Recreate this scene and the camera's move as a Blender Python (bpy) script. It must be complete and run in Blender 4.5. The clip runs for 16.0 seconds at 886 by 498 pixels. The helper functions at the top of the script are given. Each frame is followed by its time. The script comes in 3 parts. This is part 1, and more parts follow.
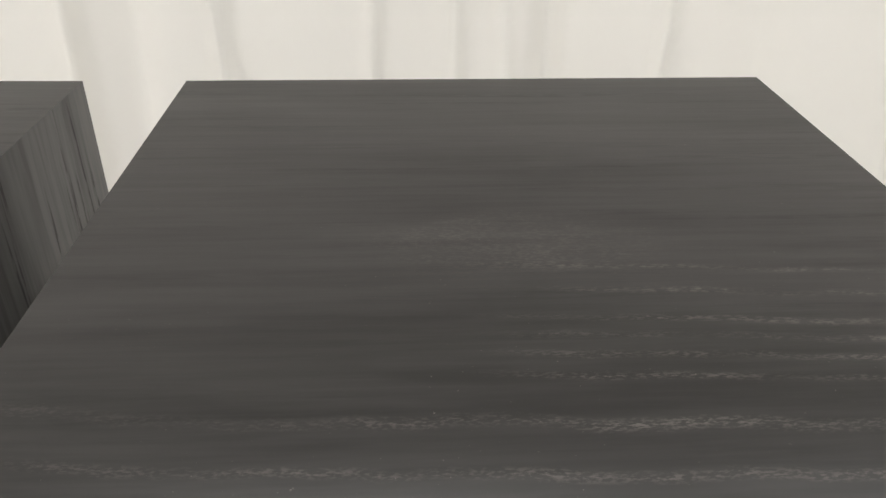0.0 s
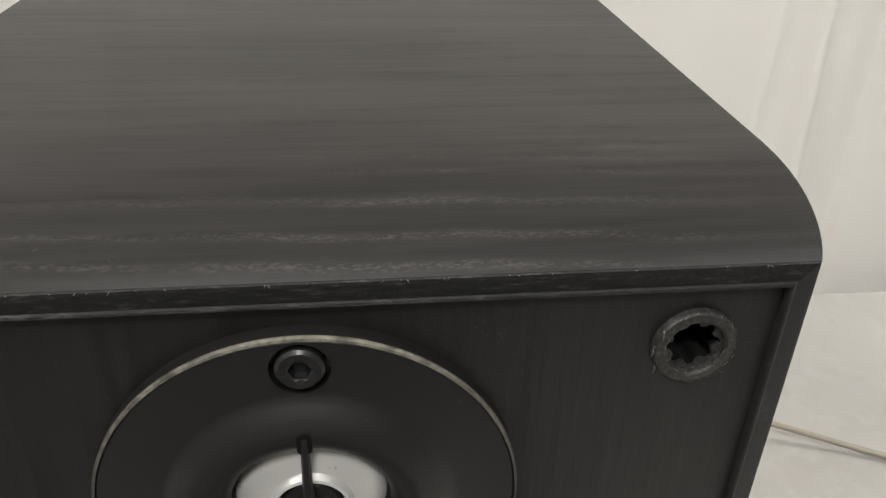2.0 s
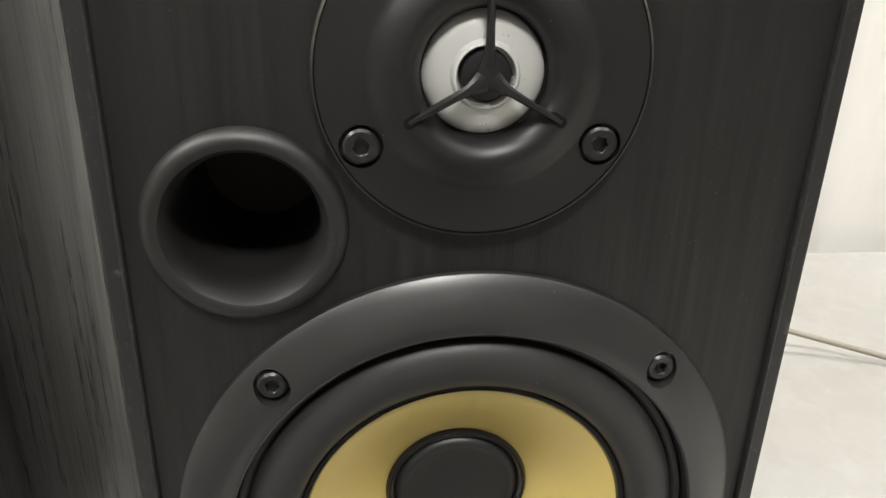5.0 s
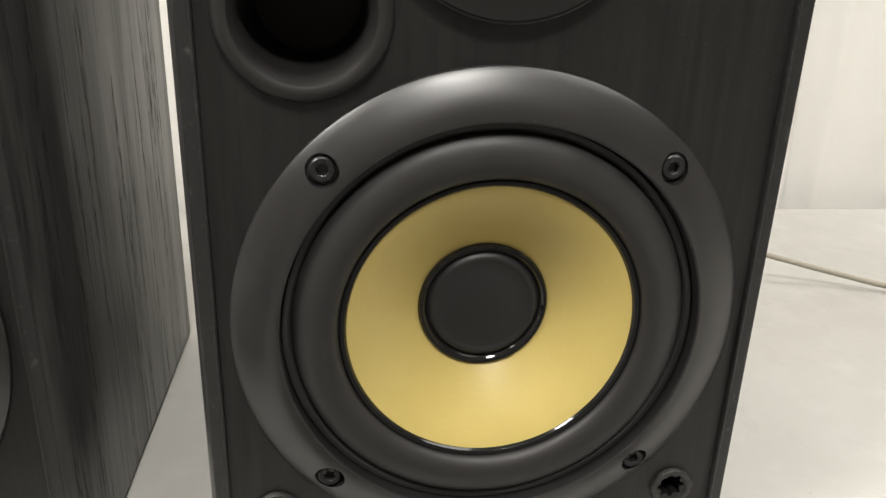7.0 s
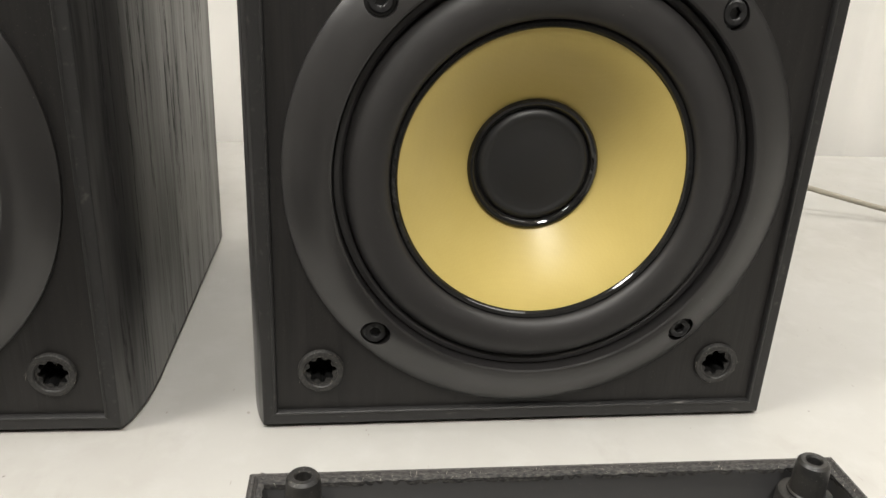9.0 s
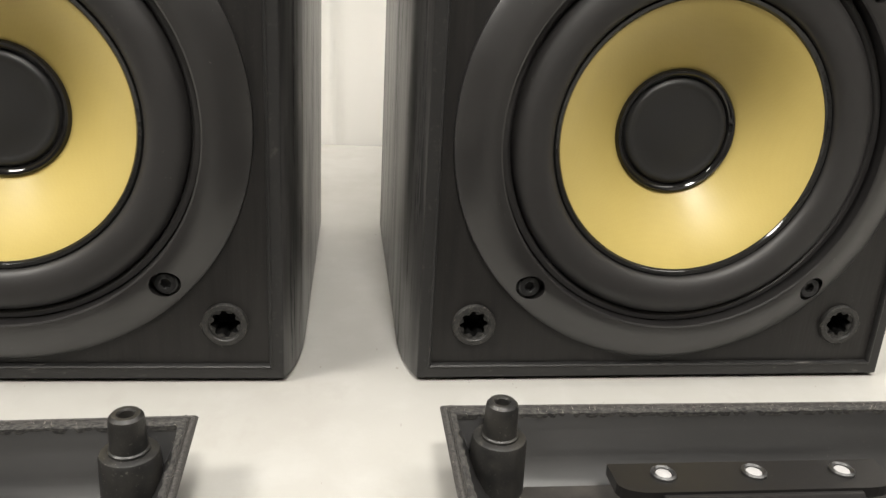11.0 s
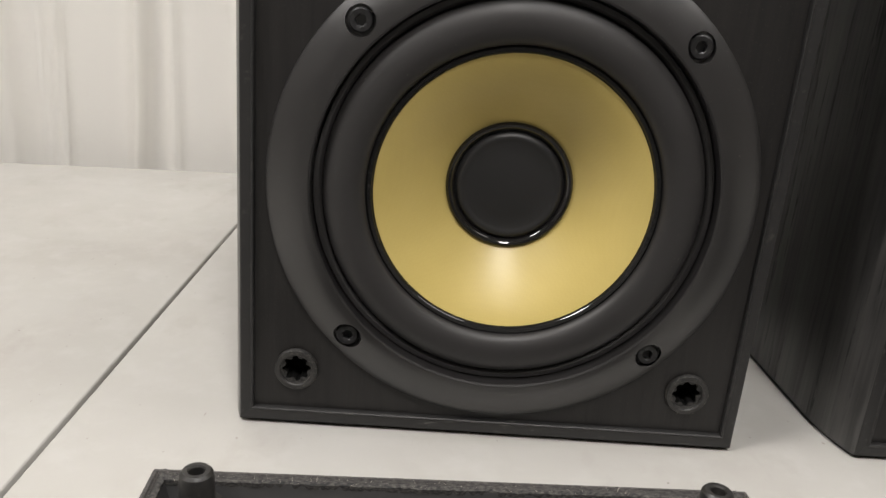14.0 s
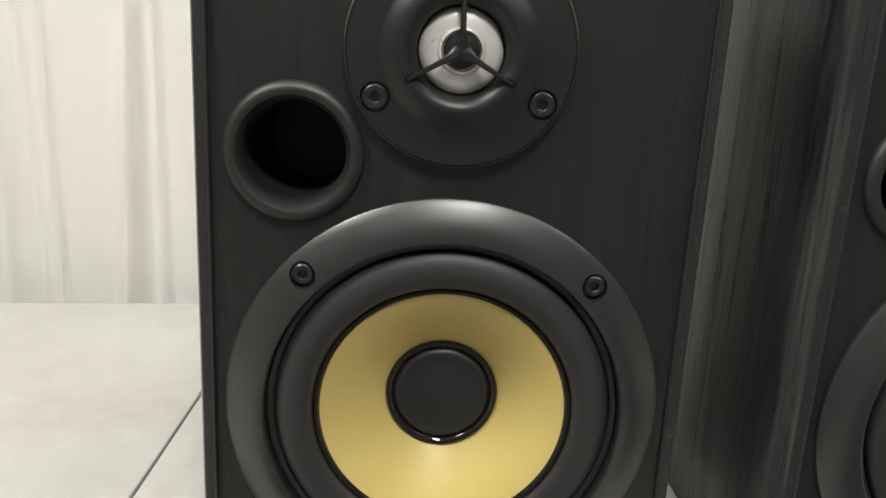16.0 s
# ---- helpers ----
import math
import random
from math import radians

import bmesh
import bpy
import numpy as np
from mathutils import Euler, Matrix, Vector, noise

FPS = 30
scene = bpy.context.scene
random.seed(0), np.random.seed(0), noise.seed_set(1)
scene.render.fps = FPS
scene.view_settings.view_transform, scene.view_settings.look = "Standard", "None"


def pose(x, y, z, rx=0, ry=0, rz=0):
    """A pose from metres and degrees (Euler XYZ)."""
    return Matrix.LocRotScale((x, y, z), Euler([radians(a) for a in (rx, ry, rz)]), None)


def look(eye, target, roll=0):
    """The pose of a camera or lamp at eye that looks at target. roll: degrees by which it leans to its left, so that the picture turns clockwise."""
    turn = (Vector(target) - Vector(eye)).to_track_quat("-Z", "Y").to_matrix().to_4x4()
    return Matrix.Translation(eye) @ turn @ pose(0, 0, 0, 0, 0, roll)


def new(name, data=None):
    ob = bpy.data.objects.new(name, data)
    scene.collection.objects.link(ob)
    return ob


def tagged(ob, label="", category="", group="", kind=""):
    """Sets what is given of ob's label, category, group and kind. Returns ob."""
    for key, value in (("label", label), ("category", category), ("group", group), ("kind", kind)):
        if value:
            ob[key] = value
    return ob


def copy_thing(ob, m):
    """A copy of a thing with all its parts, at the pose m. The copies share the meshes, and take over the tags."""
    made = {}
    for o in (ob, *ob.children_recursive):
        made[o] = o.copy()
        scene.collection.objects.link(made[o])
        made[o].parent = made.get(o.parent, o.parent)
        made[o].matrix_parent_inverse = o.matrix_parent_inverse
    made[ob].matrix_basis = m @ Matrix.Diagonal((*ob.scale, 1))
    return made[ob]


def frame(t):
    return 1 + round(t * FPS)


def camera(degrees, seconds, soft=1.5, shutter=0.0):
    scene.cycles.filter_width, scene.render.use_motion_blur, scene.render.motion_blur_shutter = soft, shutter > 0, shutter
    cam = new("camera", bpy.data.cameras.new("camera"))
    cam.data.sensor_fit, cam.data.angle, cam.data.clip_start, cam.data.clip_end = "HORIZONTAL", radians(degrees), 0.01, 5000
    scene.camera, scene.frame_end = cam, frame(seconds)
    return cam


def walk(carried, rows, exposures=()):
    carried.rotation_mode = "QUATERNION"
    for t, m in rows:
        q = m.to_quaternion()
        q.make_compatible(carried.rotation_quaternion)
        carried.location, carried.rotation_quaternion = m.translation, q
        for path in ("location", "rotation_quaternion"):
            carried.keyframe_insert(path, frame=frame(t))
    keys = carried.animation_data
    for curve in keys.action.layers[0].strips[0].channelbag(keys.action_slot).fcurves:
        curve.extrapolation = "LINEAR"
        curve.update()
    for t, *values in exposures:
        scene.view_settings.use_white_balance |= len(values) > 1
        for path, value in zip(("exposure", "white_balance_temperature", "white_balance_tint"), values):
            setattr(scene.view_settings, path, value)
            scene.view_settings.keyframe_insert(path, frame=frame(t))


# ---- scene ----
cam = camera(58.7, 16.0)

PATH = [
    (0.0, (-0.0268, -0.0818, 0.4026), (-0.0129, 0.1749, 0.2480), 0.67),
    (0.5, (-0.0016, -0.0839, 0.4008), (0.0176, 0.1730, 0.2470), 0.28),
    (1.0, (0.0136, -0.0920, 0.3982), (0.0368, 0.1655, 0.2459), 0.09),
    (1.5, (0.0210, -0.1035, 0.3944), (0.0474, 0.1532, 0.2413), 0.07),
    (2.0, (0.0121, -0.1199, 0.3765), (0.0433, 0.1365, 0.2239), 1.44),
    (2.5, (0.0017, -0.1379, 0.3579), (0.0277, 0.1218, 0.2099), 0.33),
    (3.0, (-0.0093, -0.1519, 0.3439), (0.0141, 0.1104, 0.2004), 0.39),
    (3.5, (-0.0169, -0.1607, 0.3272), (0.0089, 0.1039, 0.1883), 0.74),
    (4.0, (-0.0231, -0.1704, 0.3143), (0.0068, 0.0970, 0.1816), 0.98),
    (6.5, (-0.0523, -0.2397, 0.2382), (-0.0113, 0.0365, 0.1285), 2.02),
    (7.0, (-0.0548, -0.2461, 0.2244), (-0.0138, 0.0305, 0.1159), 1.88),
    (7.5, (-0.0519, -0.2505, 0.2085), (-0.0150, 0.0256, 0.0971), 2.15),
    (8.0, (-0.0597, -0.2552, 0.1947), (-0.0238, 0.0205, 0.0820), 2.47),
    (8.2, (-0.0636, -0.2559, 0.1920), (-0.0266, 0.0186, 0.0767), 2.79),
    (10.3, (-0.0798, -0.2713, 0.1584), (-0.0415, 0.0071, 0.0536), 2.92),
    (10.5, (-0.0933, -0.2737, 0.1599), (-0.0546, 0.0042, 0.0538), 3.04),
    (11.0, (-0.1314, -0.2785, 0.1550), (-0.0920, 0.0012, 0.0540), 3.35),
    (11.5, (-0.1809, -0.2831, 0.1502), (-0.1456, -0.0014, 0.0531), 5.00),
    (12.0, (-0.2188, -0.2922, 0.1458), (-0.1906, -0.0094, 0.0497), 5.33),
    (12.5, (-0.2717, -0.3000, 0.1425), (-0.2531, -0.0176, 0.0431), 5.54),
    (13.0, (-0.2945, -0.2970, 0.1472), (-0.2784, -0.0150, 0.0463), 4.95),
    (13.5, (-0.2923, -0.2835, 0.1571), (-0.2768, -0.0001, 0.0601), 4.87),
    (14.0, (-0.2909, -0.2770, 0.1694), (-0.2758, 0.0074, 0.0751), 4.67),
    (14.5, (-0.2888, -0.2697, 0.1843), (-0.2720, 0.0160, 0.0943), 4.28),
    (15.0, (-0.2828, -0.2686, 0.2028), (-0.2661, 0.0177, 0.1149), 3.99),
    (15.5, (-0.2728, -0.2751, 0.2293), (-0.2597, 0.0120, 0.1433), 3.35),
    (16.0, (-0.2699, -0.3011, 0.2485), (-0.2556, -0.0112, 0.1723), 2.95),
]
walk(cam, [(t, look(eye, target, roll)) for t, eye, target, roll in PATH], exposures=[(0.0, 0.0, 6280, 11), (0.5, -0.06, 6280, 11), (1.1, -0.30, 6280, 11), (1.6, -0.32, 6300, 12), (2.0, -0.18, 6300, 11), (2.5, 0.16, 6300, 11), (3.0, 0.36, 6300, 11), (4.0, 0.46, 6300, 10), (6.5, 0.28, 6420, 10), (8.2, 0.22, 6450, 10), (10.4, 0.24, 6520, 10), (11.0, 0.30, 6540, 10), (11.6, 0.34, 6540, 10), (12.0, 0.32, 6500, 11), (12.5, -0.02, 6450, 12), (14.0, -0.06, 6380, 13), (16.0, 0.14, 6340, 10)])

# ---- world and lamps: a closed room under ceiling lamps ----
world = bpy.data.worlds.new("room_air")
world.use_nodes = True
world.node_tree.nodes["Background"].inputs[0].default_value = (0.9, 0.92, 1.0, 1)
world.node_tree.nodes["Background"].inputs[1].default_value = 0.02
scene.world = world


def ceiling_lamp(x, y, z, sx, sy, watts, tint):
    data = bpy.data.lights.new("ceiling_lamp", "AREA")
    data.shape, data.size, data.size_y, data.energy, data.color = "RECTANGLE", sx, sy, watts, tint
    ob = new("ceiling_lamp_light", data)
    ob.matrix_world = pose(x, y, z)
    return ob


WARM = (1.0, 0.965, 0.90)
ceiling_lamp(-0.06, -1.05, 1.69, 0.30, 0.30, 36, WARM)
ceiling_lamp(-0.12, 0.10, 1.69, 0.9, 0.3, 10, WARM)
ceiling_lamp(1.15, -0.15, 1.69, 1.2, 1.0, 22, WARM)
ceiling_lamp(-1.40, -0.50, 1.69, 0.6, 0.5, 42, WARM)

# unseen lamp added behind the curtain to brighten it and the gap between the speakers
back_lamp = bpy.data.lights.new("curtain_backlight", "AREA")
back_lamp.shape, back_lamp.size, back_lamp.size_y, back_lamp.energy, back_lamp.color = "RECTANGLE", 1.66, 1.36, 8.2, (1.0, 0.97, 0.92)
new("curtain_backlight", back_lamp).matrix_world = pose(0.10, 0.84, 0.60, -90, 0, 0)


# ---- materials ----
def material(name, base, rough=0.5, metal=0.0, spec=0.5):
    m = bpy.data.materials.new(name)
    m.use_nodes = True
    b = m.node_tree.nodes["Principled BSDF"]
    b.inputs["Base Color"].default_value = (*base, 1)
    b.inputs["Roughness"].default_value = rough
    b.inputs["Metallic"].default_value = metal
    b.inputs["Specular IOR Level"].default_value = spec
    return m


def node(m, kind, **sockets):
    n = m.node_tree.nodes.new(kind)
    for key, value in sockets.items():
        n.inputs[key].default_value = value
    return n


def link(m, a, b):
    m.node_tree.links.new(a, b)


def noise_at(m, scale, stretch=(1, 1, 1), detail=4.0, shift=True):
    """Noise in the object's own metres; stretch squeezes it along an axis."""
    co = node(m, "ShaderNodeTexCoord")
    mp = node(m, "ShaderNodeMapping")
    mp.inputs["Scale"].default_value = stretch
    link(m, co.outputs["Object"], mp.inputs["Vector"])
    n = node(m, "ShaderNodeTexNoise", Scale=scale, Detail=detail, Roughness=0.6)
    if shift:
        n.noise_dimensions = "4D"
        info = node(m, "ShaderNodeObjectInfo")
        mul = node(m, "ShaderNodeMath")
        mul.operation = "MULTIPLY"
        mul.inputs[1].default_value = 17.0
        link(m, info.outputs["Random"], mul.inputs[0])
        link(m, mul.outputs[0], n.inputs["W"])
    link(m, mp.outputs[0], n.inputs["Vector"])
    return n.outputs["Fac"]


def ramp(m, fac, *stops):
    r = node(m, "ShaderNodeValToRGB")
    els = r.color_ramp.elements
    while len(els) < len(stops):
        els.new(0.5)
    for e, (at, col) in zip(els, stops):
        e.position = at
        e.color = (*col, 1) if isinstance(col, tuple) else (col, col, col, 1)
    link(m, fac, r.inputs[0])
    return r.outputs[0]


def mix(m, fac, a, b, kind="MIX"):
    n = node(m, "ShaderNodeMix")
    n.data_type, n.blend_type = "RGBA", kind
    if isinstance(fac, float):
        n.inputs[0].default_value = fac
    else:
        link(m, fac, n.inputs[0])
    for sock, v in ((n.inputs[6], a), (n.inputs[7], b)):
        if isinstance(v, tuple):
            sock.default_value = (*v, 1)
        else:
            link(m, v, sock)
    return n.outputs[2]


def set_base(m, out):
    link(m, out, m.node_tree.nodes["Principled BSDF"].inputs["Base Color"])


def set_rough(m, out):
    link(m, out, m.node_tree.nodes["Principled BSDF"].inputs["Roughness"])


def bump(m, out, strength, metres):
    b = node(m, "ShaderNodeBump", Strength=strength, Distance=metres)
    link(m, out, b.inputs["Height"])
    link(m, b.outputs[0], m.node_tree.nodes["Principled BSDF"].inputs["Normal"])


def dusted(m, base, dust, scale=900.0, low=0.66, high=0.8):
    """Fine pale specks of dust over a base colour socket or tuple."""
    speck = ramp(m, noise_at(m, scale, detail=2.0), (low, 0.0), (high, 1.0))
    patch = ramp(m, noise_at(m, 25.0, detail=3.0), (0.4, 0.0), (0.7, 1.0))
    both = node(m, "ShaderNodeMath")
    both.operation = "MULTIPLY"
    link(m, speck, both.inputs[0])
    link(m, patch, both.inputs[1])
    return mix(m, both.outputs[0], base, dust)


def calc(m, kind, *values):
    """One Math node; each value is a number or a socket."""
    n = node(m, "ShaderNodeMath")
    n.operation = kind
    for sock, v in zip(n.inputs, values):
        if isinstance(v, float):
            sock.default_value = v
        else:
            link(m, v, sock)
    return n.outputs[0]


def peaks(lines):
    """Ramp stops for narrow lines at the given (place, half width)."""
    out = [(0.0, 0.0)]
    for at, w in lines:
        out += [(max(0.0, at - w), 0.0), (at, 1.0), (at + w, 0.0)]
    return out


def wood_vinyl(name, along, streak=0.0, rough=(0.42, 0.26), relief=0.2, gloss=0.5, tone=1.0, span=(0.1, 0.8), pores=0.0, even=0.0):
    """Black ash-grain vinyl; along is the axis of the grain."""
    m = material(name, (0.02, 0.02, 0.02), 0.35, spec=gloss)
    k = "xyz".index(along)
    st = [1.0, 1.0, 1.0]
    st[k] = 0.05
    fine = noise_at(m, 420.0, tuple(st), 3.0)
    st[k] = 0.10
    wide = noise_at(m, 70.0, tuple(st), 6.0)
    grain = mix(m, 0.6, ramp(m, fine, (0.35, 0.0), (0.65, 1.0)), ramp(m, wide, (0.35, 0.0), (0.65, 1.0)))
    col = ramp(m, grain, (0.1, (0.0045, 0.0044, 0.0044)), (0.55, (0.0085 * tone, 0.0082 * tone, 0.008 * tone)), (1.0, (0.0145 * tone, 0.014 * tone, 0.0135 * tone)))
    col = mix(m, even, col, (0.0088 * tone, 0.0082 * tone, 0.0079 * tone))
    if streak:
        # pale pores along the growth rings of the front part, and in the arch behind them
        co = node(m, "ShaderNodeTexCoord")
        sep = node(m, "ShaderNodeSeparateXYZ")
        link(m, co.outputs["Object"], sep.inputs[0])
        x, y = sep.outputs["X"], sep.outputs["Y"]
        wave = calc(m, "MULTIPLY_ADD", noise_at(m, 16.0, (1, 0.6, 1), 4.0, False), 0.009, -0.0045)
        ring_y = calc(m, "MULTIPLY", calc(m, "ADD", calc(m, "MULTIPLY_ADD", x, 0.05, y), wave), 10.0)
        wide_lines = ramp(m, ring_y, *peaks(((0.03, 0.013), (0.10, 0.014), (0.20, 0.018))))
        part_lines = ramp(m, ring_y, *peaks(((0.31, 0.012), (0.37, 0.014), (0.43, 0.015), (0.49, 0.015), (0.60, 0.016), (0.70, 0.014))))
        x01 = calc(m, "MULTIPLY_ADD", x, 5.0, 0.5)
        part_lines = mix(m, 1.0, part_lines, ramp(m, x01, (0.42, 0.0), (0.62, 1.0), (0.90, 0.9), (1.0, 0.25)), "MULTIPLY")
        wide_lines = mix(m, 1.0, wide_lines, ramp(m, x01, (0.0, 0.25), (0.35, 0.55), (0.65, 0.7), (0.95, 0.2)), "MULTIPLY")
        ax = calc(m, "POWER", calc(m, "ABSOLUTE", calc(m, "MULTIPLY", x, 24.0)), 2.0)
        ay = calc(m, "POWER", calc(m, "ABSOLUTE", calc(m, "MULTIPLY_ADD", y, 55.0, -4.4)), 2.0)
        arch = ramp(m, calc(m, "ADD", ax, ay), (0.1, 0.42), (1.3, 0.0))
        crumbs = ramp(m, noise_at(m, 2200.0, (0.32, 1, 1), 4.0), (0.47, 0.0), (0.60, 1.0))
        patch = ramp(m, noise_at(m, 60.0, (0.6, 1.6, 1), 3.0), (0.36, 0.15), (0.60, 1.0))
        lines = mix(m, 1.0, mix(m, 1.0, wide_lines, part_lines, "ADD"), arch, "ADD")
        both = mix(m, 1.0, mix(m, 1.0, lines, crumbs, "MULTIPLY"), patch, "MULTIPLY")
        col = mix(m, mix(m, 1.0, both, (streak, streak, streak), "MULTIPLY"), col, (0.145, 0.132, 0.118))
    shine = ramp(m, grain, (span[0], rough[0]), (span[1], rough[1]))
    if pores:
        # open pores in broken rows along the grain, dark and dull
        st[k] = 0.030
        rows = ramp(m, noise_at(m, 260.0, tuple(st), 2.0), (0.57, 0.0), (0.64, 1.0))
        st[k] = 0.12
        broken = ramp(m, noise_at(m, 900.0, tuple(st), 2.0), (0.40, 0.0), (0.56, 1.0))
        hollow = mix(m, 1.0, mix(m, 1.0, rows, broken, "MULTIPLY"), (pores, pores, pores), "MULTIPLY")
        shine = mix(m, hollow, shine, (0.75, 0.75, 0.75))
        col = mix(m, hollow, col, (0.0045, 0.0043, 0.0042))
    if streak:
        shine = mix(m, mix(m, 1.0, both, (0.8, 0.8, 0.8), "MULTIPLY"), shine, (0.75, 0.75, 0.75))
    set_base(m, dusted(m, col, (0.16, 0.15, 0.13), 1500.0, 0.72, 0.77))
    set_rough(m, shine)
    bump(m, grain, relief, 0.0005)
    return m


VINYL_TOP = wood_vinyl("black_vinyl_grain_across", "x", 0.46, (0.33, 0.30), 0.04, 0.14, 2.3, pores=0.14, even=0.6)
# same vinyl, colour lifted on the upright panels to stand for their grazing sheen
VINYL_SIDE = wood_vinyl("black_vinyl_grain_upright", "z", 0.0, (0.38, 0.28), 0.03, 0.7, 5.0, (0.15, 0.75), pores=0.8)

BAFFLE = material("black_baffle_foil", (0.017, 0.0165, 0.016), 0.46, spec=0.4)
g = ramp(BAFFLE, noise_at(BAFFLE, 330.0, (1, 1, 0.05), 3.0), (0.3, 0.0), (0.7, 1.0))
set_base(BAFFLE, dusted(BAFFLE, mix(BAFFLE, g, (0.0056, 0.0051, 0.0050), (0.0130, 0.0118, 0.0113)), (0.12, 0.108, 0.094), 2100.0, 0.67, 0.74))
bump(BAFFLE, g, 0.25, 0.0004)

RIM = material("worn_black_edge", (0.018, 0.018, 0.018), 0.5)
w = ramp(RIM, noise_at(RIM, 700.0, (0.5, 1, 0.5), 4.0), (0.58, 0.0), (0.74, 1.0))
set_base(RIM, mix(RIM, w, (0.0105, 0.0102, 0.0102), (0.045, 0.042, 0.038)))
bump(RIM, noise_at(RIM, 800.0, (0.4, 1, 0.4), 4.0), 0.35, 0.0004)

RIM_LOW = material("chipped_black_edge", (0.018, 0.018, 0.018), 0.42)
chip = ramp(RIM_LOW, noise_at(RIM_LOW, 800.0, (0.22, 1, 1), 5.0), (0.60, 0.0), (0.70, 1.0))
where = ramp(RIM_LOW, noise_at(RIM_LOW, 28.0, (1, 0.2, 0.2), 2.0), (0.36, 0.0), (0.50, 1.0))
set_base(RIM_LOW, mix(RIM_LOW, mix(RIM_LOW, 1.0, chip, where, "MULTIPLY"), (0.0135, 0.013, 0.013), (0.11, 0.104, 0.096)))
bump(RIM_LOW, noise_at(RIM_LOW, 800.0, (0.4, 1, 0.4), 4.0), 0.35, 0.0004)

RIM_TOP = material("frayed_black_edge", (0.018, 0.018, 0.018), 0.62, spec=0.3)
w = ramp(RIM_TOP, noise_at(RIM_TOP, 1000.0, (0.30, 1, 1.4), 4.0), (0.54, 0.0), (0.72, 1.0))
set_base(RIM_TOP, mix(RIM_TOP, w, (0.0055, 0.0055, 0.0057), (0.042, 0.040, 0.037)))
bump(RIM_TOP, noise_at(RIM_TOP, 700.0, (0.4, 1, 1), 5.0), 0.7, 0.0008)

PLASTIC = material("satin_black_plastic", (0.022, 0.0225, 0.024), 0.36, spec=0.75)
set_base(PLASTIC, dusted(PLASTIC, (0.0118, 0.0110, 0.0110), (0.2, 0.19, 0.17), 1500.0, 0.72, 0.76))
set_rough(PLASTIC, ramp(PLASTIC, noise_at(PLASTIC, 60.0), (0.3, 0.33), (0.7, 0.40)))
bump(PLASTIC, noise_at(PLASTIC, 1500.0, detail=2.0), 0.12, 0.0002)

PORT = material("dull_black_port_plastic", (0.0115, 0.0104, 0.0100), 0.48, spec=0.5)
set_base(PORT, dusted(PORT, (0.0115, 0.0104, 0.0100), (0.2, 0.18, 0.15), 1500.0, 0.72, 0.76))
bump(PORT, noise_at(PORT, 1500.0, detail=2.0), 0.12, 0.0002)

PLATE = material("matt_black_plastic", (0.02, 0.02, 0.02), 0.42, spec=0.42)
set_base(PLATE, dusted(PLATE, (0.0084, 0.0077, 0.0075), (0.2, 0.18, 0.15), 1300.0, 0.71, 0.75))
bump(PLATE, noise_at(PLATE, 1800.0, detail=2.0), 0.15, 0.0002)

RUBBER = material("black_rubber", (0.018, 0.018, 0.0185), 0.5)
set_base(RUBBER, dusted(RUBBER, (0.0172, 0.0161, 0.0160), (0.15, 0.14, 0.12), 1300.0, 0.70, 0.75))
set_rough(RUBBER, ramp(RUBBER, noise_at(RUBBER, 80.0), (0.3, 0.44), (0.7, 0.58)))

GLOSS = material("glossy_black_glue", (0.008, 0.008, 0.008), 0.10)
bump(GLOSS, noise_at(GLOSS, 260.0, detail=2.0), 0.14, 0.0008)
GLOSS_CAP = material("glossy_black_rubber_ring", (0.010, 0.0095, 0.0095), 0.05)
CAP = material("dull_black_dust_cap", (0.013, 0.013, 0.0135), 0.5)
set_base(CAP, dusted(CAP, (0.012, 0.012, 0.0125), (0.12, 0.11, 0.1), 1300.0, 0.70, 0.75))

CONE = material("yellow_woven_cone", (0.45, 0.36, 0.10), 0.37, spec=0.45)
co = node(CONE, "ShaderNodeTexCoord")
mp = node(CONE, "ShaderNodeMapping")
mp.inputs["Rotation"].default_value = (0, radians(38), 0)
link(CONE, co.outputs["Object"], mp.inputs["Vector"])
ch = node(CONE, "ShaderNodeTexChecker", Scale=1100.0)
link(CONE, mp.outputs[0], ch.inputs["Vector"])
tone = ramp(CONE, noise_at(CONE, 30.0), (0.3, (0.444, 0.345, 0.108)), (0.7, (0.488, 0.384, 0.128)))
set_base(CONE, mix(CONE, 0.03, tone, ch.outputs["Color"], "MULTIPLY"))
bump(CONE, ch.outputs["Fac"], 0.09, 0.0002)

ALU = material("silver_metal_dome", (0.58, 0.58, 0.56), 0.4, 0.35)
set_rough(ALU, ramp(ALU, noise_at(ALU, 220.0), (0.3, 0.26), (0.7, 0.42)))
WORN_EDGE = material("edge_worn_to_bare_plastic", (0.12, 0.11, 0.09), 0.45)
co = node(WORN_EDGE, "ShaderNodeTexCoord")
sep = node(WORN_EDGE, "ShaderNodeSeparateXYZ")
link(WORN_EDGE, co.outputs["Object"], sep.inputs[0])
rubbed = ramp(WORN_EDGE, sep.outputs["Z"], (0.245, 0.0), (0.275, 1.0))
bare = ramp(WORN_EDGE, noise_at(WORN_EDGE, 420.0), (0.34, 0.2), (0.62, 1.0))
set_base(WORN_EDGE, mix(WORN_EDGE, mix(WORN_EDGE, 1.0, rubbed, bare, "MULTIPLY"), (0.012, 0.012, 0.012), (0.15, 0.138, 0.112)))
DARK_STEEL = material("black_oxide_steel", (0.03, 0.03, 0.031), 0.34, 0.6)
DEEP = material("inside_black", (0.006, 0.006, 0.006), 0.8, spec=0.1)

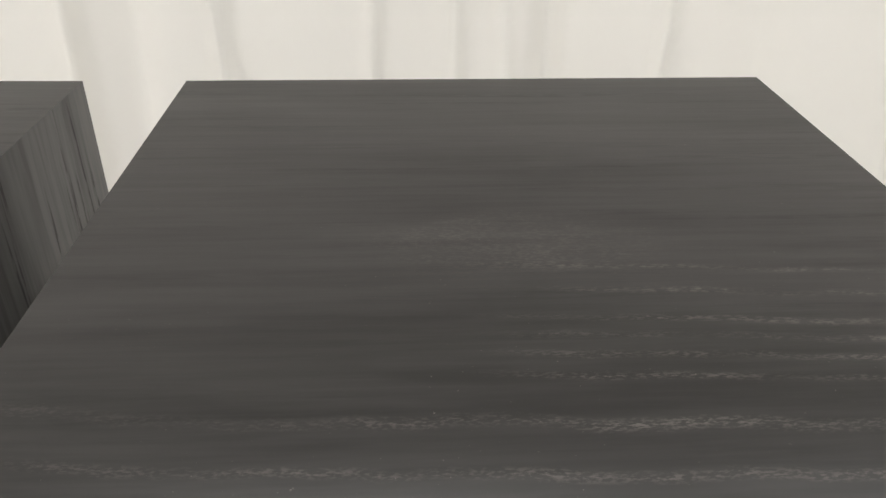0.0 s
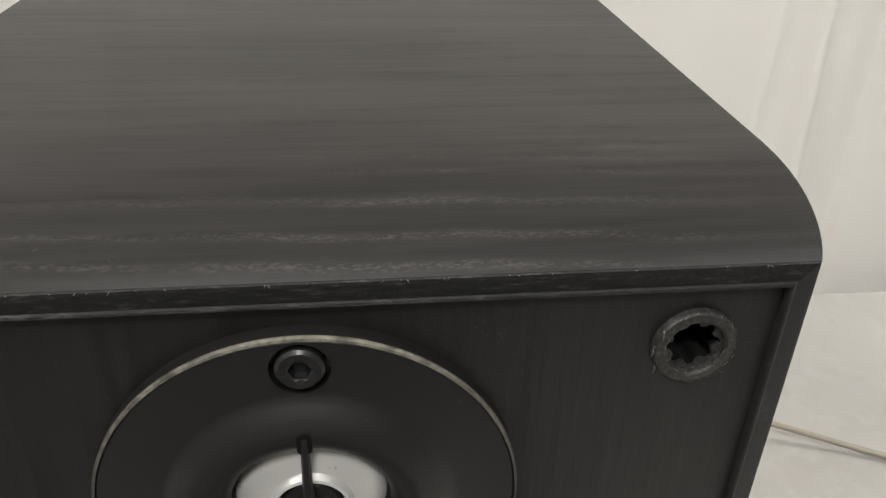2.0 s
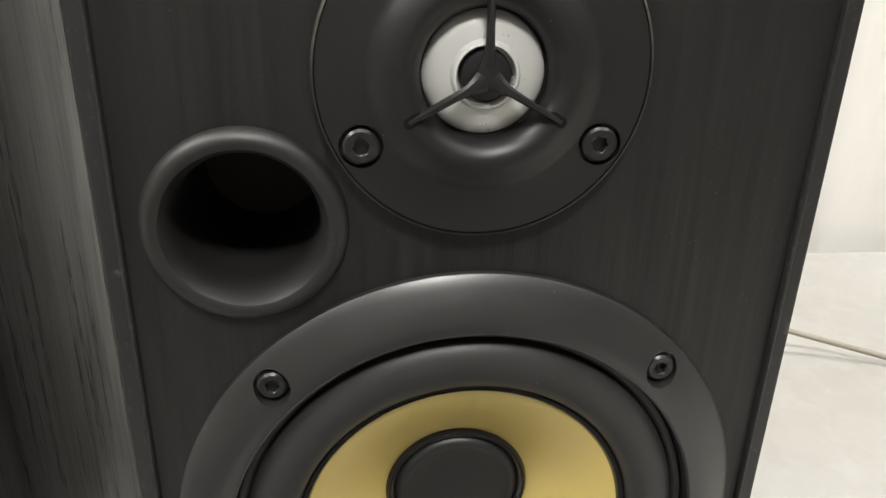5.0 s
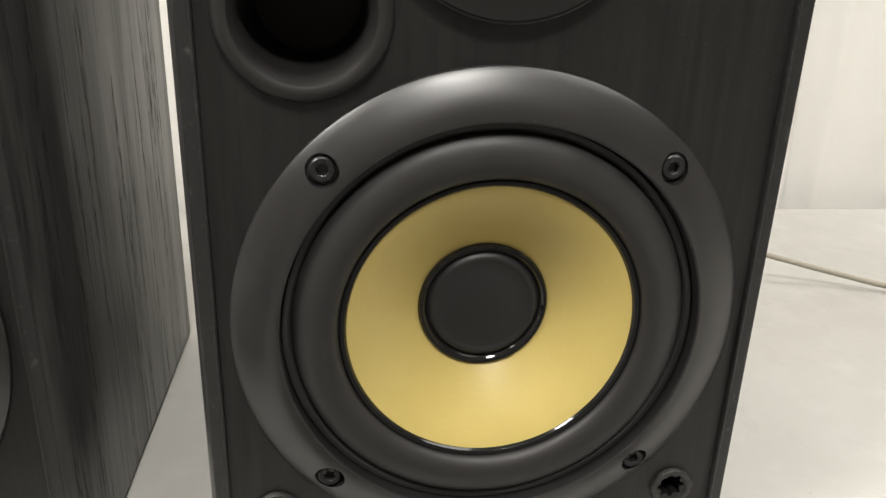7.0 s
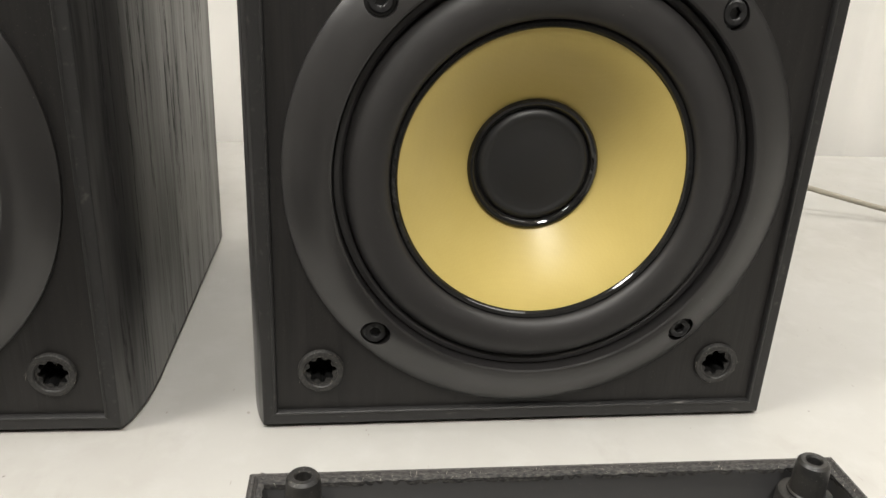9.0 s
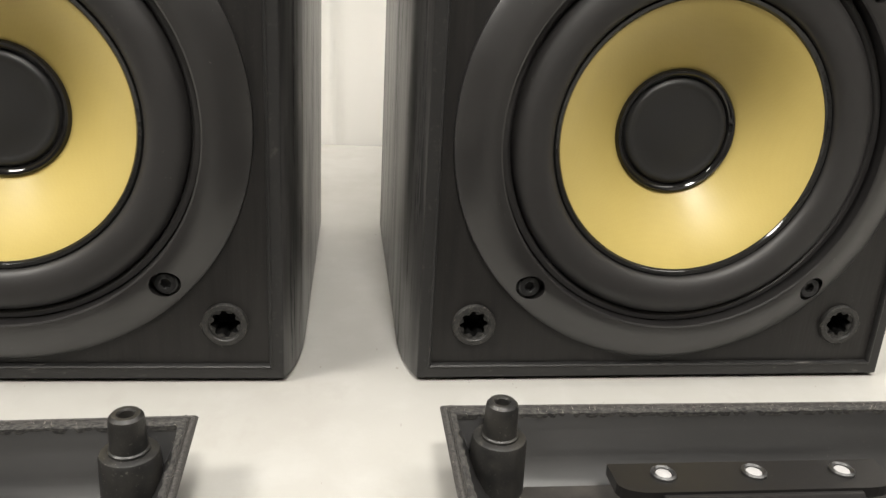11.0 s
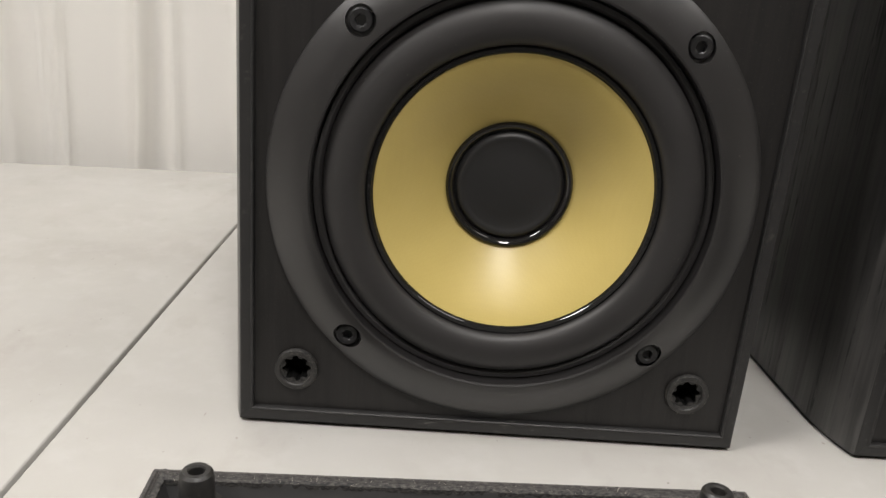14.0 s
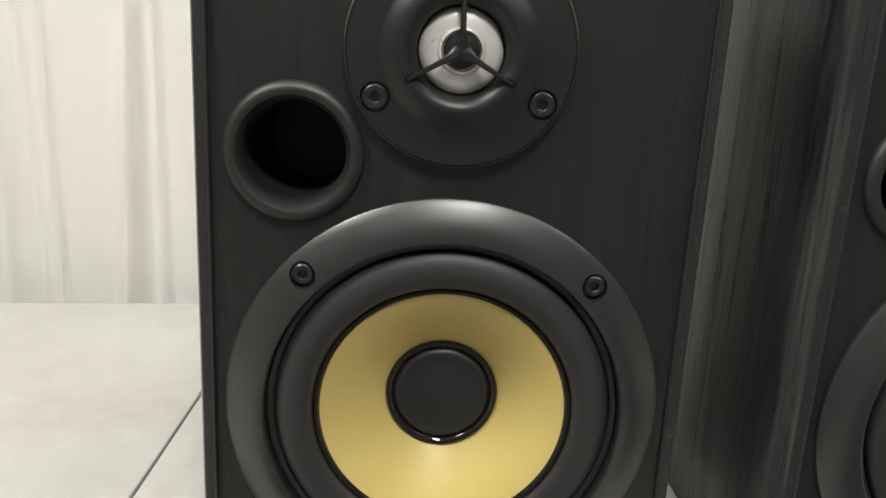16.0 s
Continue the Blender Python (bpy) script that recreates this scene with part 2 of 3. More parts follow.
SOCKET = material("dusty_black_nylon", (0.03, 0.03, 0.03), 0.5)
set_base(SOCKET, ramp(SOCKET, noise_at(SOCKET, 1300.0, detail=3.0), (0.48, (0.0105, 0.0103, 0.010)), (0.78, (0.068, 0.063, 0.056))))
bump(SOCKET, noise_at(SOCKET, 1200.0), 0.15, 0.0002)
PEG = material("black_peg_plastic", (0.025, 0.025, 0.025), 0.42)
set_base(PEG, dusted(PEG, ramp(PEG, noise_at(PEG, 160.0), (0.35, (0.011, 0.011, 0.011)), (0.7, (0.030, 0.028, 0.025))), (0.16, 0.15, 0.13), 1200.0, 0.62, 0.70))

TABLE = material("white_moulded_tabletop", (0.72, 0.69, 0.63), 0.42)
stain = ramp(TABLE, noise_at(TABLE, 8.0, detail=7.0), (0.30, (0.325, 0.312, 0.288)), (0.48, (0.358, 0.349, 0.326)), (0.7, (0.382, 0.375, 0.355)))
scuff = ramp(TABLE, noise_at(TABLE, 34.0, (1, 0.5, 1), 7.0), (0.57, 0.0), (0.73, 0.42))
cloud = ramp(TABLE, noise_at(TABLE, 55.0, detail=5.0), (0.50, 0.0), (0.75, 0.45))
mark = ramp(TABLE, noise_at(TABLE, 300.0, detail=1.0), (0.80, 0.0), (0.82, 0.8))
worn = mix(TABLE, scuff, stain, (0.26, 0.24, 0.21))
worn = mix(TABLE, cloud, worn, (0.425, 0.42, 0.405))
fleck = ramp(TABLE, noise_at(TABLE, 520.0, (1.0, 0.35, 1), 1.0), (0.765, 0.0), (0.785, 0.6))
worn = mix(TABLE, fleck, worn, (0.20, 0.18, 0.15))
set_base(TABLE, mix(TABLE, mark, worn, (0.14, 0.125, 0.11)))
bump(TABLE, noise_at(TABLE, 700.0), 0.08, 0.0004)
set_rough(TABLE, ramp(TABLE, noise_at(TABLE, 18.0), (0.3, 0.36), (0.7, 0.52)))

CURTAIN = material("white_curtain", (0.74, 0.72, 0.67), 0.65)
set_base(CURTAIN, ramp(CURTAIN, noise_at(CURTAIN, 6.0, (1, 1, 0.25), 5.0), (0.3, (0.80, 0.785, 0.75)), (0.7, (0.86, 0.845, 0.81))))
bump(CURTAIN, noise_at(CURTAIN, 1400.0, (1, 1, 0.3), 2.0), 0.06, 0.0003)
thin = node(CURTAIN, "ShaderNodeBsdfTranslucent")
thin.inputs["Color"].default_value = (0.86, 0.845, 0.81, 1)
lets = node(CURTAIN, "ShaderNodeMixShader", Fac=0.45)
link(CURTAIN, CURTAIN.node_tree.nodes["Principled BSDF"].outputs[0], lets.inputs[1])
link(CURTAIN, thin.outputs[0], lets.inputs[2])
link(CURTAIN, lets.outputs[0], CURTAIN.node_tree.nodes["Material Output"].inputs["Surface"])

GRILLE = material("black_grille_plastic", (0.012, 0.012, 0.013), 0.33, spec=1.0)
set_base(GRILLE, dusted(GRILLE, (0.017, 0.0166, 0.017), (0.12, 0.11, 0.10), 1300.0, 0.69, 0.75))
set_rough(GRILLE, ramp(GRILLE, noise_at(GRILLE, 300.0, (0.06, 1, 1)), (0.3, 0.30), (0.7, 0.42)))
bump(GRILLE, noise_at(GRILLE, 500.0, (0.05, 1, 1), 3.0), 0.10, 0.0004)
CLOTH_EDGE = material("grey_black_cloth_edge", (0.06, 0.058, 0.055), 0.8)
set_base(CLOTH_EDGE, ramp(CLOTH_EDGE, noise_at(CLOTH_EDGE, 2600.0, (0.25, 0.8, 1), 2.0), (0.36, (0.020, 0.0190, 0.0185)), (0.72, (0.080, 0.074, 0.068))))
bump(CLOTH_EDGE, noise_at(CLOTH_EDGE, 1300.0, (0.6, 1, 1)), 0.8, 0.0008)
FRAY = material("ragged_cloth_edge", (0.03, 0.03, 0.03), 0.85)
set_base(FRAY, ramp(FRAY, noise_at(FRAY, 1700.0, (0.4, 0.6, 1), 3.0), (0.40, (0.008, 0.008, 0.008)), (0.70, (0.075, 0.070, 0.064))))
CLOTH = material("dark_knitted_cloth", (0.04, 0.039, 0.038), 0.85)
set_base(CLOTH, ramp(CLOTH, noise_at(CLOTH, 1000.0, (1, 0.5, 1), 3.0), (0.35, (0.016, 0.0155, 0.015)), (0.7, (0.070, 0.066, 0.061))))
bump(CLOTH, noise_at(CLOTH, 1200.0), 0.6, 0.0008)
BOARD = material("dusty_brown_black_board", (0.035, 0.03, 0.025), 0.75)
set_base(BOARD, dusted(BOARD, ramp(BOARD, noise_at(BOARD, 120.0), (0.35, (0.009, 0.0078, 0.0068)), (0.7, (0.027, 0.023, 0.019))), (0.085, 0.075, 0.06), 1100.0, 0.62, 0.75))
BASE_BOARD = material("brown_black_board_edge", (0.022, 0.013, 0.010), 0.7)
LINT = material("pale_lint", (0.30, 0.275, 0.235), 0.9)
PIN = material("white_pin", (0.34, 0.335, 0.335), 0.6)
CABLE = material("beige_cable_jacket", (0.27, 0.245, 0.195), 0.45)
PAINT = material("pale_wall_paint", (0.42, 0.40, 0.37), 0.8)
set_base(PAINT, ramp(PAINT, noise_at(PAINT, 1.5), (0.3, (0.42, 0.41, 0.385)), (0.7, (0.50, 0.485, 0.46))))
CEIL = material("white_ceiling_paint", (0.7, 0.69, 0.66), 0.85)
FLOOR = material("grey_concrete_floor", (0.25, 0.24, 0.23), 0.6)
set_base(FLOOR, ramp(FLOOR, noise_at(FLOOR, 3.0, detail=8.0), (0.3, (0.16, 0.155, 0.15)), (0.7, (0.25, 0.243, 0.232))))
LEG = material("grey_powder_coat", (0.25, 0.25, 0.26), 0.45)
LAMP_BODY = material("white_lamp_housing", (0.8, 0.8, 0.8), 0.5)


# ---- mesh helpers ----
def to_object(name, bm, mat, parent=None, label="", smooth=True, sharp=35):
    bmesh.ops.recalc_face_normals(bm, faces=bm.faces)
    me = bpy.data.meshes.new(name)
    if smooth:
        for f in bm.faces:
            f.smooth = True
        for e in bm.edges:
            if len(e.link_faces) == 2 and e.calc_face_angle(0) > radians(sharp):
                e.smooth = False
    bm.to_mesh(me)
    bm.free()
    me.materials.append(mat)
    ob = new(name, me)
    ob.parent = parent
    if label:
        ob["label"] = label
    return ob


def part(name, bm, mat, parent, label="", **k):
    return to_object(name, bm, mat, parent, label, **k)


def lathe(profile, cx=0.0, cz=0.0, seg=96, closed=False, bm=None):
    """Turns (radius, y) points round the axis along y through (cx, cz)."""
    bm = bm or bmesh.new()
    rings = []
    for r, y in profile:
        if r < 1e-6:
            rings.append([bm.verts.new((cx, y, cz))])
        else:
            rings.append([bm.verts.new((cx + r * math.cos(2 * math.pi * i / seg), y, cz + r * math.sin(2 * math.pi * i / seg))) for i in range(seg)])
    pairs = list(zip(rings, rings[1:])) + ([(rings[-1], rings[0])] if closed else [])
    for a, b in pairs:
        for i in range(seg):
            j = (i + 1) % seg
            if len(a) == 1:
                bm.faces.new((a[0], b[i], b[j]))
            elif len(b) == 1:
                bm.faces.new((a[i], a[j], b[0]))
            else:
                bm.faces.new((a[i], a[j], b[j], b[i]))
    return bm


def box(x0, x1, y0, y1, z0, z1, bevel=0.0, bm=None, seg=2):
    bm = bm or bmesh.new()
    made = bmesh.ops.create_cube(bm, size=1.0, matrix=Matrix.LocRotScale(((x0 + x1) / 2, (y0 + y1) / 2, (z0 + z1) / 2), None, (x1 - x0, y1 - y0, z1 - z0)))
    if bevel:
        vs = set(made["verts"])
        bmesh.ops.bevel(bm, geom=[e for e in bm.edges if e.verts[0] in vs], offset=bevel, segments=seg, affect="EDGES", profile=0.5)
    return bm


def circle_loop(bm, cx, y, cz, r, seg=64):
    vs = [bm.verts.new((cx + r * math.cos(2 * math.pi * i / seg), y, cz + r * math.sin(2 * math.pi * i / seg))) for i in range(seg)]
    return [bm.edges.new((vs[i], vs[(i + 1) % seg])) for i in range(seg)]


def poly_loop(bm, pts):
    vs = [bm.verts.new(p) for p in pts]
    return [bm.edges.new((vs[i], vs[(i + 1) % len(vs)])) for i in range(len(vs))]


def carve(ob, cutters):
    """Cuts the given meshes out of ob for good, and removes them."""
    for c in cutters:
        mod = ob.modifiers.new("cut", "BOOLEAN")
        mod.operation, mod.object, mod.solver = "DIFFERENCE", c, "EXACT"
    bpy.context.view_layer.update()
    me = bpy.data.meshes.new_from_object(ob.evaluated_get(bpy.context.evaluated_depsgraph_get()))
    ob.modifiers.clear()
    me.set_sharp_from_angle(angle=radians(28))
    ob.data = me
    for c in cutters:
        bpy.data.objects.remove(c)
    return ob


def rod(name, x, z, r, y0, y1, seg=32):
    return to_object(name, lathe([(0, y0), (r, y0), (r, y1), (0, y1)], x, z, seg), DEEP)


# ---- the loudspeaker ----
HALF, SIDE = 0.0999, 0.1056     # half width of the front edge and of the body
TOP_F, TOP_B = 0.2994, 0.3066   # height of the front edge and of the body
BASE, FOOT, DEPTH = -0.0022, -0.0004, 0.1990
WZ, TZ = 0.0988, 0.2456         # woofer and tweeter heights
PX, PZ = -0.0625, 0.2045        # port
SX, SZ = 0.078, (0.0225, 0.2802)


def eased(y, length):
    """How far the rounded edge has fallen away at depth y: 1 at the front, 0 where the flat begins."""
    if y >= length:
        return 0.0
    turn = radians(62)
    a = math.asin(math.sin(turn) * (1 - y / length))
    return (1 - math.cos(a)) / (1 - math.cos(turn))


def stations():
    """Half width and height of the shell from the front edge back through the rounded edge."""
    ys = [0.045 * (k / 16) ** 1.4 for k in range(17)] + [0.06, DEPTH]
    return [(y, SIDE - (SIDE - HALF) * eased(y, 0.036), TOP_B - (TOP_B - TOP_F) * eased(y, 0.043)) for y in ys]


def shell_panel(which):
    """One panel of the shell with its curved front edge, 9 mm thick."""
    bm, grid = bmesh.new(), []
    for y, w, h in stations():
        t = 0.0040 if y < 0.004 else 0.009
        if which == "top":
            ring = [(-w, y, h), (w, y, h), (w - t, y, h - t), (-w + t, y, h - t)]
        elif which == "bottom":
            ring = [(-w, y, FOOT), (w, y, FOOT), (w - t, y, FOOT + t), (-w + t, y, FOOT + t)]
        else:
            s = 1 if which == "right" else -1
            ring = [(s * w, y, FOOT), (s * w, y, h), (s * (w - t), y, h - t), (s * (w - t), y, FOOT + t)]
        grid.append([bm.verts.new(p) for p in ring])
    for a, b in zip(grid, grid[1:]):
        for i in range(4):
            bm.faces.new((a[i], a[(i + 1) % 4], b[(i + 1) % 4], b[i]))
    bm.faces.new(grid[0][::-1])
    bm.faces.new(grid[-1])
    return bm


def rim_piece(a, b, ia, ib):
    """A mitred strip of the front edge from outer corners a, b to inner corners ia, ib, with a small step down to the baffle."""
    bm = bmesh.new()
    rows = []
    for k, y in ((0.0, 0.0002), (0.05, -0.0004), (0.16, -0.0005), (0.74, -0.0005), (0.80, -0.0009), (0.88, -0.0011), (0.95, -0.0008), (1.0, 0.0002), (1.0, 0.003)):
        rows.append([bm.verts.new((p[0] + (q[0] - p[0]) * k, y, p[1] + (q[1] - p[1]) * k)) for p, q in ((a, ia), (b, ib))])
    for r, s in zip(rows, rows[1:]):
        bm.faces.new((r[0], r[1], s[1], s[0]))
    return bm


def lint(parent, spots, length, seed, thick=0.00006):
    """Short curled fibres of lint; each spot is a root and the way that the fibre leans."""
    rnd = random.Random(seed)
    bm = bmesh.new()
    for root, lean in spots:
        root, lean = Vector(root), Vector(lean).normalized()
        curl = Vector((rnd.uniform(-1, 1), rnd.uniform(-1, 1), rnd.uniform(-1, 1))) * 0.7
        size = length * rnd.uniform(0.4, 1.2)
        rings = []
        for k in range(4):
            u = k / 3
            p = root + lean * (size * u) + curl * (size * u * u)
            w = thick * (1.1 - 0.7 * u)
            rings.append([bm.verts.new(p + Vector(d) * w) for d in ((1, 0, 0.3), (-0.6, 0.7, 0), (-0.5, -0.7, 0.6))])
        for a, b in zip(rings, rings[1:]):
            for j in range(3):
                bm.faces.new((a[j], a[(j + 1) % 3], b[(j + 1) % 3], b[j]))
    return part("lint", bm, LINT, parent, "pale clinging lint")


def socket(parent, x, z):
    """A grille socket: a raised ring round a hole with eight teeth."""
    seg = 64
    rows = []

    def ring(y, rad):
        rows.append([bm.verts.new((x + rad(i) * math.cos(2 * math.pi * i / seg), y, z + rad(i) * math.sin(2 * math.pi * i / seg))) for i in range(seg)])

    def tooth(i):
        return (0.0057, 0.0057, 0.0056, 0.0051, 0.0045, 0.0044, 0.0045, 0.0051)[i % 8]

    def weave():
        for a, b in zip(rows, rows[1:]):
            for i in range(seg):
                bm.faces.new((a[i], a[(i + 1) % seg], b[(i + 1) % seg], b[i]))

    bm = bmesh.new()
    for y, r in ((0.002, 0.0086), (-0.0001, 0.0086), (-0.0007, 0.0082), (-0.0009, 0.0066), (-0.0005, 0.0061), (0.0006, 0.0060)):
        ring(y, lambda i, r=r: r)
    ring(0.0008, tooth)
    ring(0.0016, tooth)
    weave()
    ob = part("grille_socket", bm, SOCKET, parent, "dusty black toothed grille socket")
    bm, rows = bmesh.new(), []
    ring(0.0016, tooth)
    ring(0.0120, tooth)
    weave()
    bm.faces.new(rows[-1])
    part("bore", bm, DEEP, ob)
    rnd = random.Random(int((x + z) * 9000))
    spots = []
    for k in range(60 if z > 0.2 else 30):
        a = rnd.uniform(0, 2 * math.pi)
        r = rnd.choice((0.0064, 0.0085)) + rnd.uniform(-0.0003, 0.0003)
        turn = a + rnd.uniform(0.9, 2.2)
        spots.append(((x + r * math.cos(a), -0.0006, z + r * math.sin(a)), (math.cos(turn), -0.15, math.sin(turn))))
    lint(ob, spots, 0.0013, int((x + 1) * 700), 0.00005)


def screw(parent, x, y, z, r, turn=0.0):
    """A cap screw whose head has a six-sided recess; y is the front of the head."""
    bm = bmesh.new()
    seg = 36

    def ring(rad, yy, hexed=False):
        vs = []
        for i in range(seg):
            a = 2 * math.pi * i / seg
            q = rad
            if hexed:
                q = rad * math.cos(math.pi / 6) / math.cos((a % (math.pi / 3)) - math.pi / 6)
            vs.append(bm.verts.new((x + q * math.cos(a + turn), yy, z + q * math.sin(a + turn))))
        return vs

    rows = [ring(r, y + 0.005), ring(r, y + 0.0006), ring(r * 0.86, y), ring(r * 0.52, y), ring(r * 0.48, y + 0.0003, True), ring(r * 0.46, y + 0.0022, True)]
    for a, b in zip(rows, rows[1:]):
        for i in range(seg):
            bm.faces.new((a[i], a[(i + 1) % seg], b[(i + 1) % seg], b[i]))
    bm.faces.new(rows[-1])
    return part("screw", bm, DARK_STEEL, parent, "black hexagon-socket screw")


def build_speaker():
    thing = tagged(new("loudspeaker"), "black wood-grain bookshelf loudspeaker with a yellow cone on a white table", "loudspeaker", "pair of loudspeakers")
    part("top_panel", shell_panel("top"), VINYL_TOP, thing, "black grained top with dusty streaks")
    part("side_panel", shell_panel("left"), VINYL_SIDE, thing)
    part("side_panel", shell_panel("right"), VINYL_SIDE, thing)
    part("bottom_panel", shell_panel("bottom"), VINYL_TOP, thing)
    part("back_panel", box(-SIDE + 0.0092, SIDE - 0.0092, DEPTH - 0.012, DEPTH - 0.002, FOOT + 0.0092, TOP_B - 0.0092), BAFFLE, thing)
    part("base_board", box(-0.0962, 0.0975, 0.0025, DEPTH - 0.004, BASE, FOOT + 0.0002, 0.0003), BASE_BOARD, thing, "thin brown-black base board")
    # front edge, four mitred strips
    o = [(-HALF, FOOT), (HALF, FOOT), (HALF, TOP_F), (-HALF, TOP_F)]
    i = [(-0.0944, 0.0055), (0.0944, 0.0055), (0.0944, 0.2938), (-0.0944, 0.2938)]
    for k in range(4):
        part("front_edge", rim_piece(o[k], o[(k + 1) % 4], i[k], i[(k + 1) % 4]), (RIM_LOW, RIM, RIM_TOP, RIM)[k], thing, "worn black front edge strip", smooth=False)
    rnd = random.Random(12)
    spots = [((rnd.uniform(-HALF, HALF), -0.0004, TOP_F - 0.0002), (rnd.uniform(-1, 1), -0.3, rnd.uniform(-0.5, 0.2))) for k in range(50)]
    lint(thing, spots, 0.0005, 31, 0.00006)
    # baffle with round openings
    bm = bmesh.new()
    edges = poly_loop(bm, [(-0.0945, 0.0012, 0.0054), (0.0945, 0.0012, 0.0054), (0.0945, 0.0012, 0.294), (-0.0945, 0.0012, 0.294)])
    edges += circle_loop(bm, 0, 0.0012, WZ, 0.0800, 96) + circle_loop(bm, 0, 0.0012, TZ, 0.0345, 72) + circle_loop(bm, PX, 0.0012, PZ, 0.0235, 48)
    for sx in (-SX, SX):
        for sz in SZ:
            edges += circle_loop(bm, sx, 0.0012, sz, 0.0075, 32)
    bmesh.ops.triangle_fill(bm, use_beauty=True, use_dissolve=False, edges=edges)
    part("baffle", bm, BAFFLE, thing, "black wood-grain front board", smooth=False)
    for sx in (-SX, SX):
        for sz in SZ:
            socket(thing, sx, sz)
    # port
    flare = [(0.0276, 0.0022), (0.0275, 0.0004), (0.0268, -0.0012), (0.0254, -0.0024), (0.0238, -0.0028), (0.0222, -0.0022), (0.0208, 0.0), (0.0199, 0.004), (0.0195, 0.010), (0.0193, 0.062)]
    port = part("port", lathe(flare, PX, PZ, 72), PORT, thing, "flared black bass port")
    part("port_end", lathe([(0, 0.061), (0.0193, 0.061), (0.0193, 0.0615), (0, 0.0615)], PX, PZ, 32), BASE_BOARD, port)
    # woofer
    woofer = tagged(new("woofer"), "woofer with a yellow cone")
    woofer.parent = thing
    ring = [(0.0905, 0.0022), (0.0905, 0.0002), (0.0903, -0.0006), (0.0894, -0.0014), (0.0870, -0.0028), (0.0840, -0.0044), (0.0810, -0.0058), (0.0785, -0.0066), (0.0765, -0.0070), (0.0744, -0.0070), (0.0737, -0.0066), (0.0735, -0.0040), (0.0735, 0.0008), (0.0722, 0.0012), (0.0722, 0.0080), (0.0800, 0.0080)]
    basket = part("woofer_frame", lathe(ring, 0, WZ, 160, True), PLASTIC, woofer, "satin black woofer frame")
    spots = [(sx * 0.0581, WZ + sz * 0.0580) for sx in (-1, 1) for sz in (-1, 1)]
    carve(basket, [rod("cutter", x, z, 0.0054, -0.02, -0.0008) for x, z in spots])
    for x, z in spots:
        screw(woofer, x, -0.0040, z, 0.0043, x * 40)
    part("gasket", lathe([(0.0736, 0.0010), (0.0734, -0.0012), (0.0728, -0.0020), (0.0712, -0.0022), (0.0704, -0.0017), (0.0699, -0.0008), (0.0698, 0.006)], 0, WZ, 128), RUBBER, woofer)
    roll = [(0.0704, 0.0036)] + [(0.0619 + 0.0078 * math.cos(math.pi * k / 16), -0.0005 - 0.0010 * (k / 16) - 0.0052 * math.sin(math.pi * k / 16) ** 0.85) for k in range(17)] + [(0.0530, -0.0010)]
    part("surround", lathe(roll, 0, WZ, 128), RUBBER, woofer, "black rubber surround")
    part("glue_ring", lathe([(0.0548, 0.0004), (0.0543, -0.0018), (0.0533, -0.0025), (0.0521, -0.0022), (0.0511, -0.0010), (0.0508, 0.001)], 0, WZ, 128), GLOSS, woofer, "glossy black glue ring")
    cone = [(0.0517, -0.0014)]
    for k in range(1, 13):
        u = k / 12
        cone.append((0.0515 - (0.0515 - 0.0230) * u, -0.0012 + 0.0190 * u ** 1.22))
    part("cone", lathe(cone, 0, WZ, 128), CONE, woofer, "yellow woven speaker cone")
    part("cap_ring", lathe([(0.0249, 0.0176), (0.0245, 0.0158), (0.0237, 0.0149), (0.0228, 0.0149), (0.0220, 0.0155), (0.0213, 0.0164), (0.0209, 0.0173)], 0, WZ, 96), GLOSS_CAP, woofer, "glossy black ring round the dust cap")
    part("dust_cap", lathe([(0.0211, 0.0170), (0.0204, 0.0158), (0.0196, 0.0152), (0.0188, 0.0150), (0.0178, 0.0153), (0.0168, 0.0156), (0.0120, 0.0150), (0.006, 0.0146), (0, 0.0144)], 0, WZ, 96), CAP, woofer, "dull black dust cap")
    # tweeter
    tweeter = tagged(new("tweeter"), "tweeter with a silver dome")
    tweeter.parent = thing
    dish = [(0.0426, -0.0031), (0.0308, -0.0031), (0.0298, -0.0034), (0.0284, -0.0043), (0.0266, -0.0055), (0.0246, -0.0065), (0.0228, -0.0070), (0.0212, -0.0070), (0.0198, -0.0064), (0.0184, -0.0052), (0.0173, -0.0036), (0.0166, -0.0018), (0.0165, 0.011), (0.0345, 0.011), (0.0345, 0.0022), (0.0437, 0.0022), (0.0437, -0.0023)]
    plate = part("faceplate", lathe(dish, 0, TZ, 128, True), PLATE, tweeter, "black dished tweeter plate")
    spots = [(0.0364 * math.cos(radians(a)), TZ + 0.0364 * math.sin(radians(a))) for a in (90, 210, 330)]
    carve(plate, [rod("cutter", x, z, 0.0058, -0.02, 0.0) for x, z in spots])
    for x, z in spots:
        screw(tweeter, x, -0.0038, z, 0.0047, x * 60)
    part("plate_edge", lathe([(0.0437, -0.0022), (0.0437, -0.0027), (0.0435, -0.0031), (0.0430, -0.0033)], 0, TZ, 128), WORN_EDGE, tweeter, "tweeter plate edge worn to bare plastic")
    part("dome", lathe([(0.0160, 0.0010), (0.0156, -0.0002), (0.0145, -0.0012), (0.0128, -0.0019), (0.0108, -0.0024), (0.0091, -0.0027), (0.0088, -0.0030), (0.0083, -0.0040), (0.0077, -0.0042), (0.0073, -0.0036), (0.0071, -0.0004), (0, -0.0002)], 0, TZ, 96), ALU, tweeter, "silver metal dome")
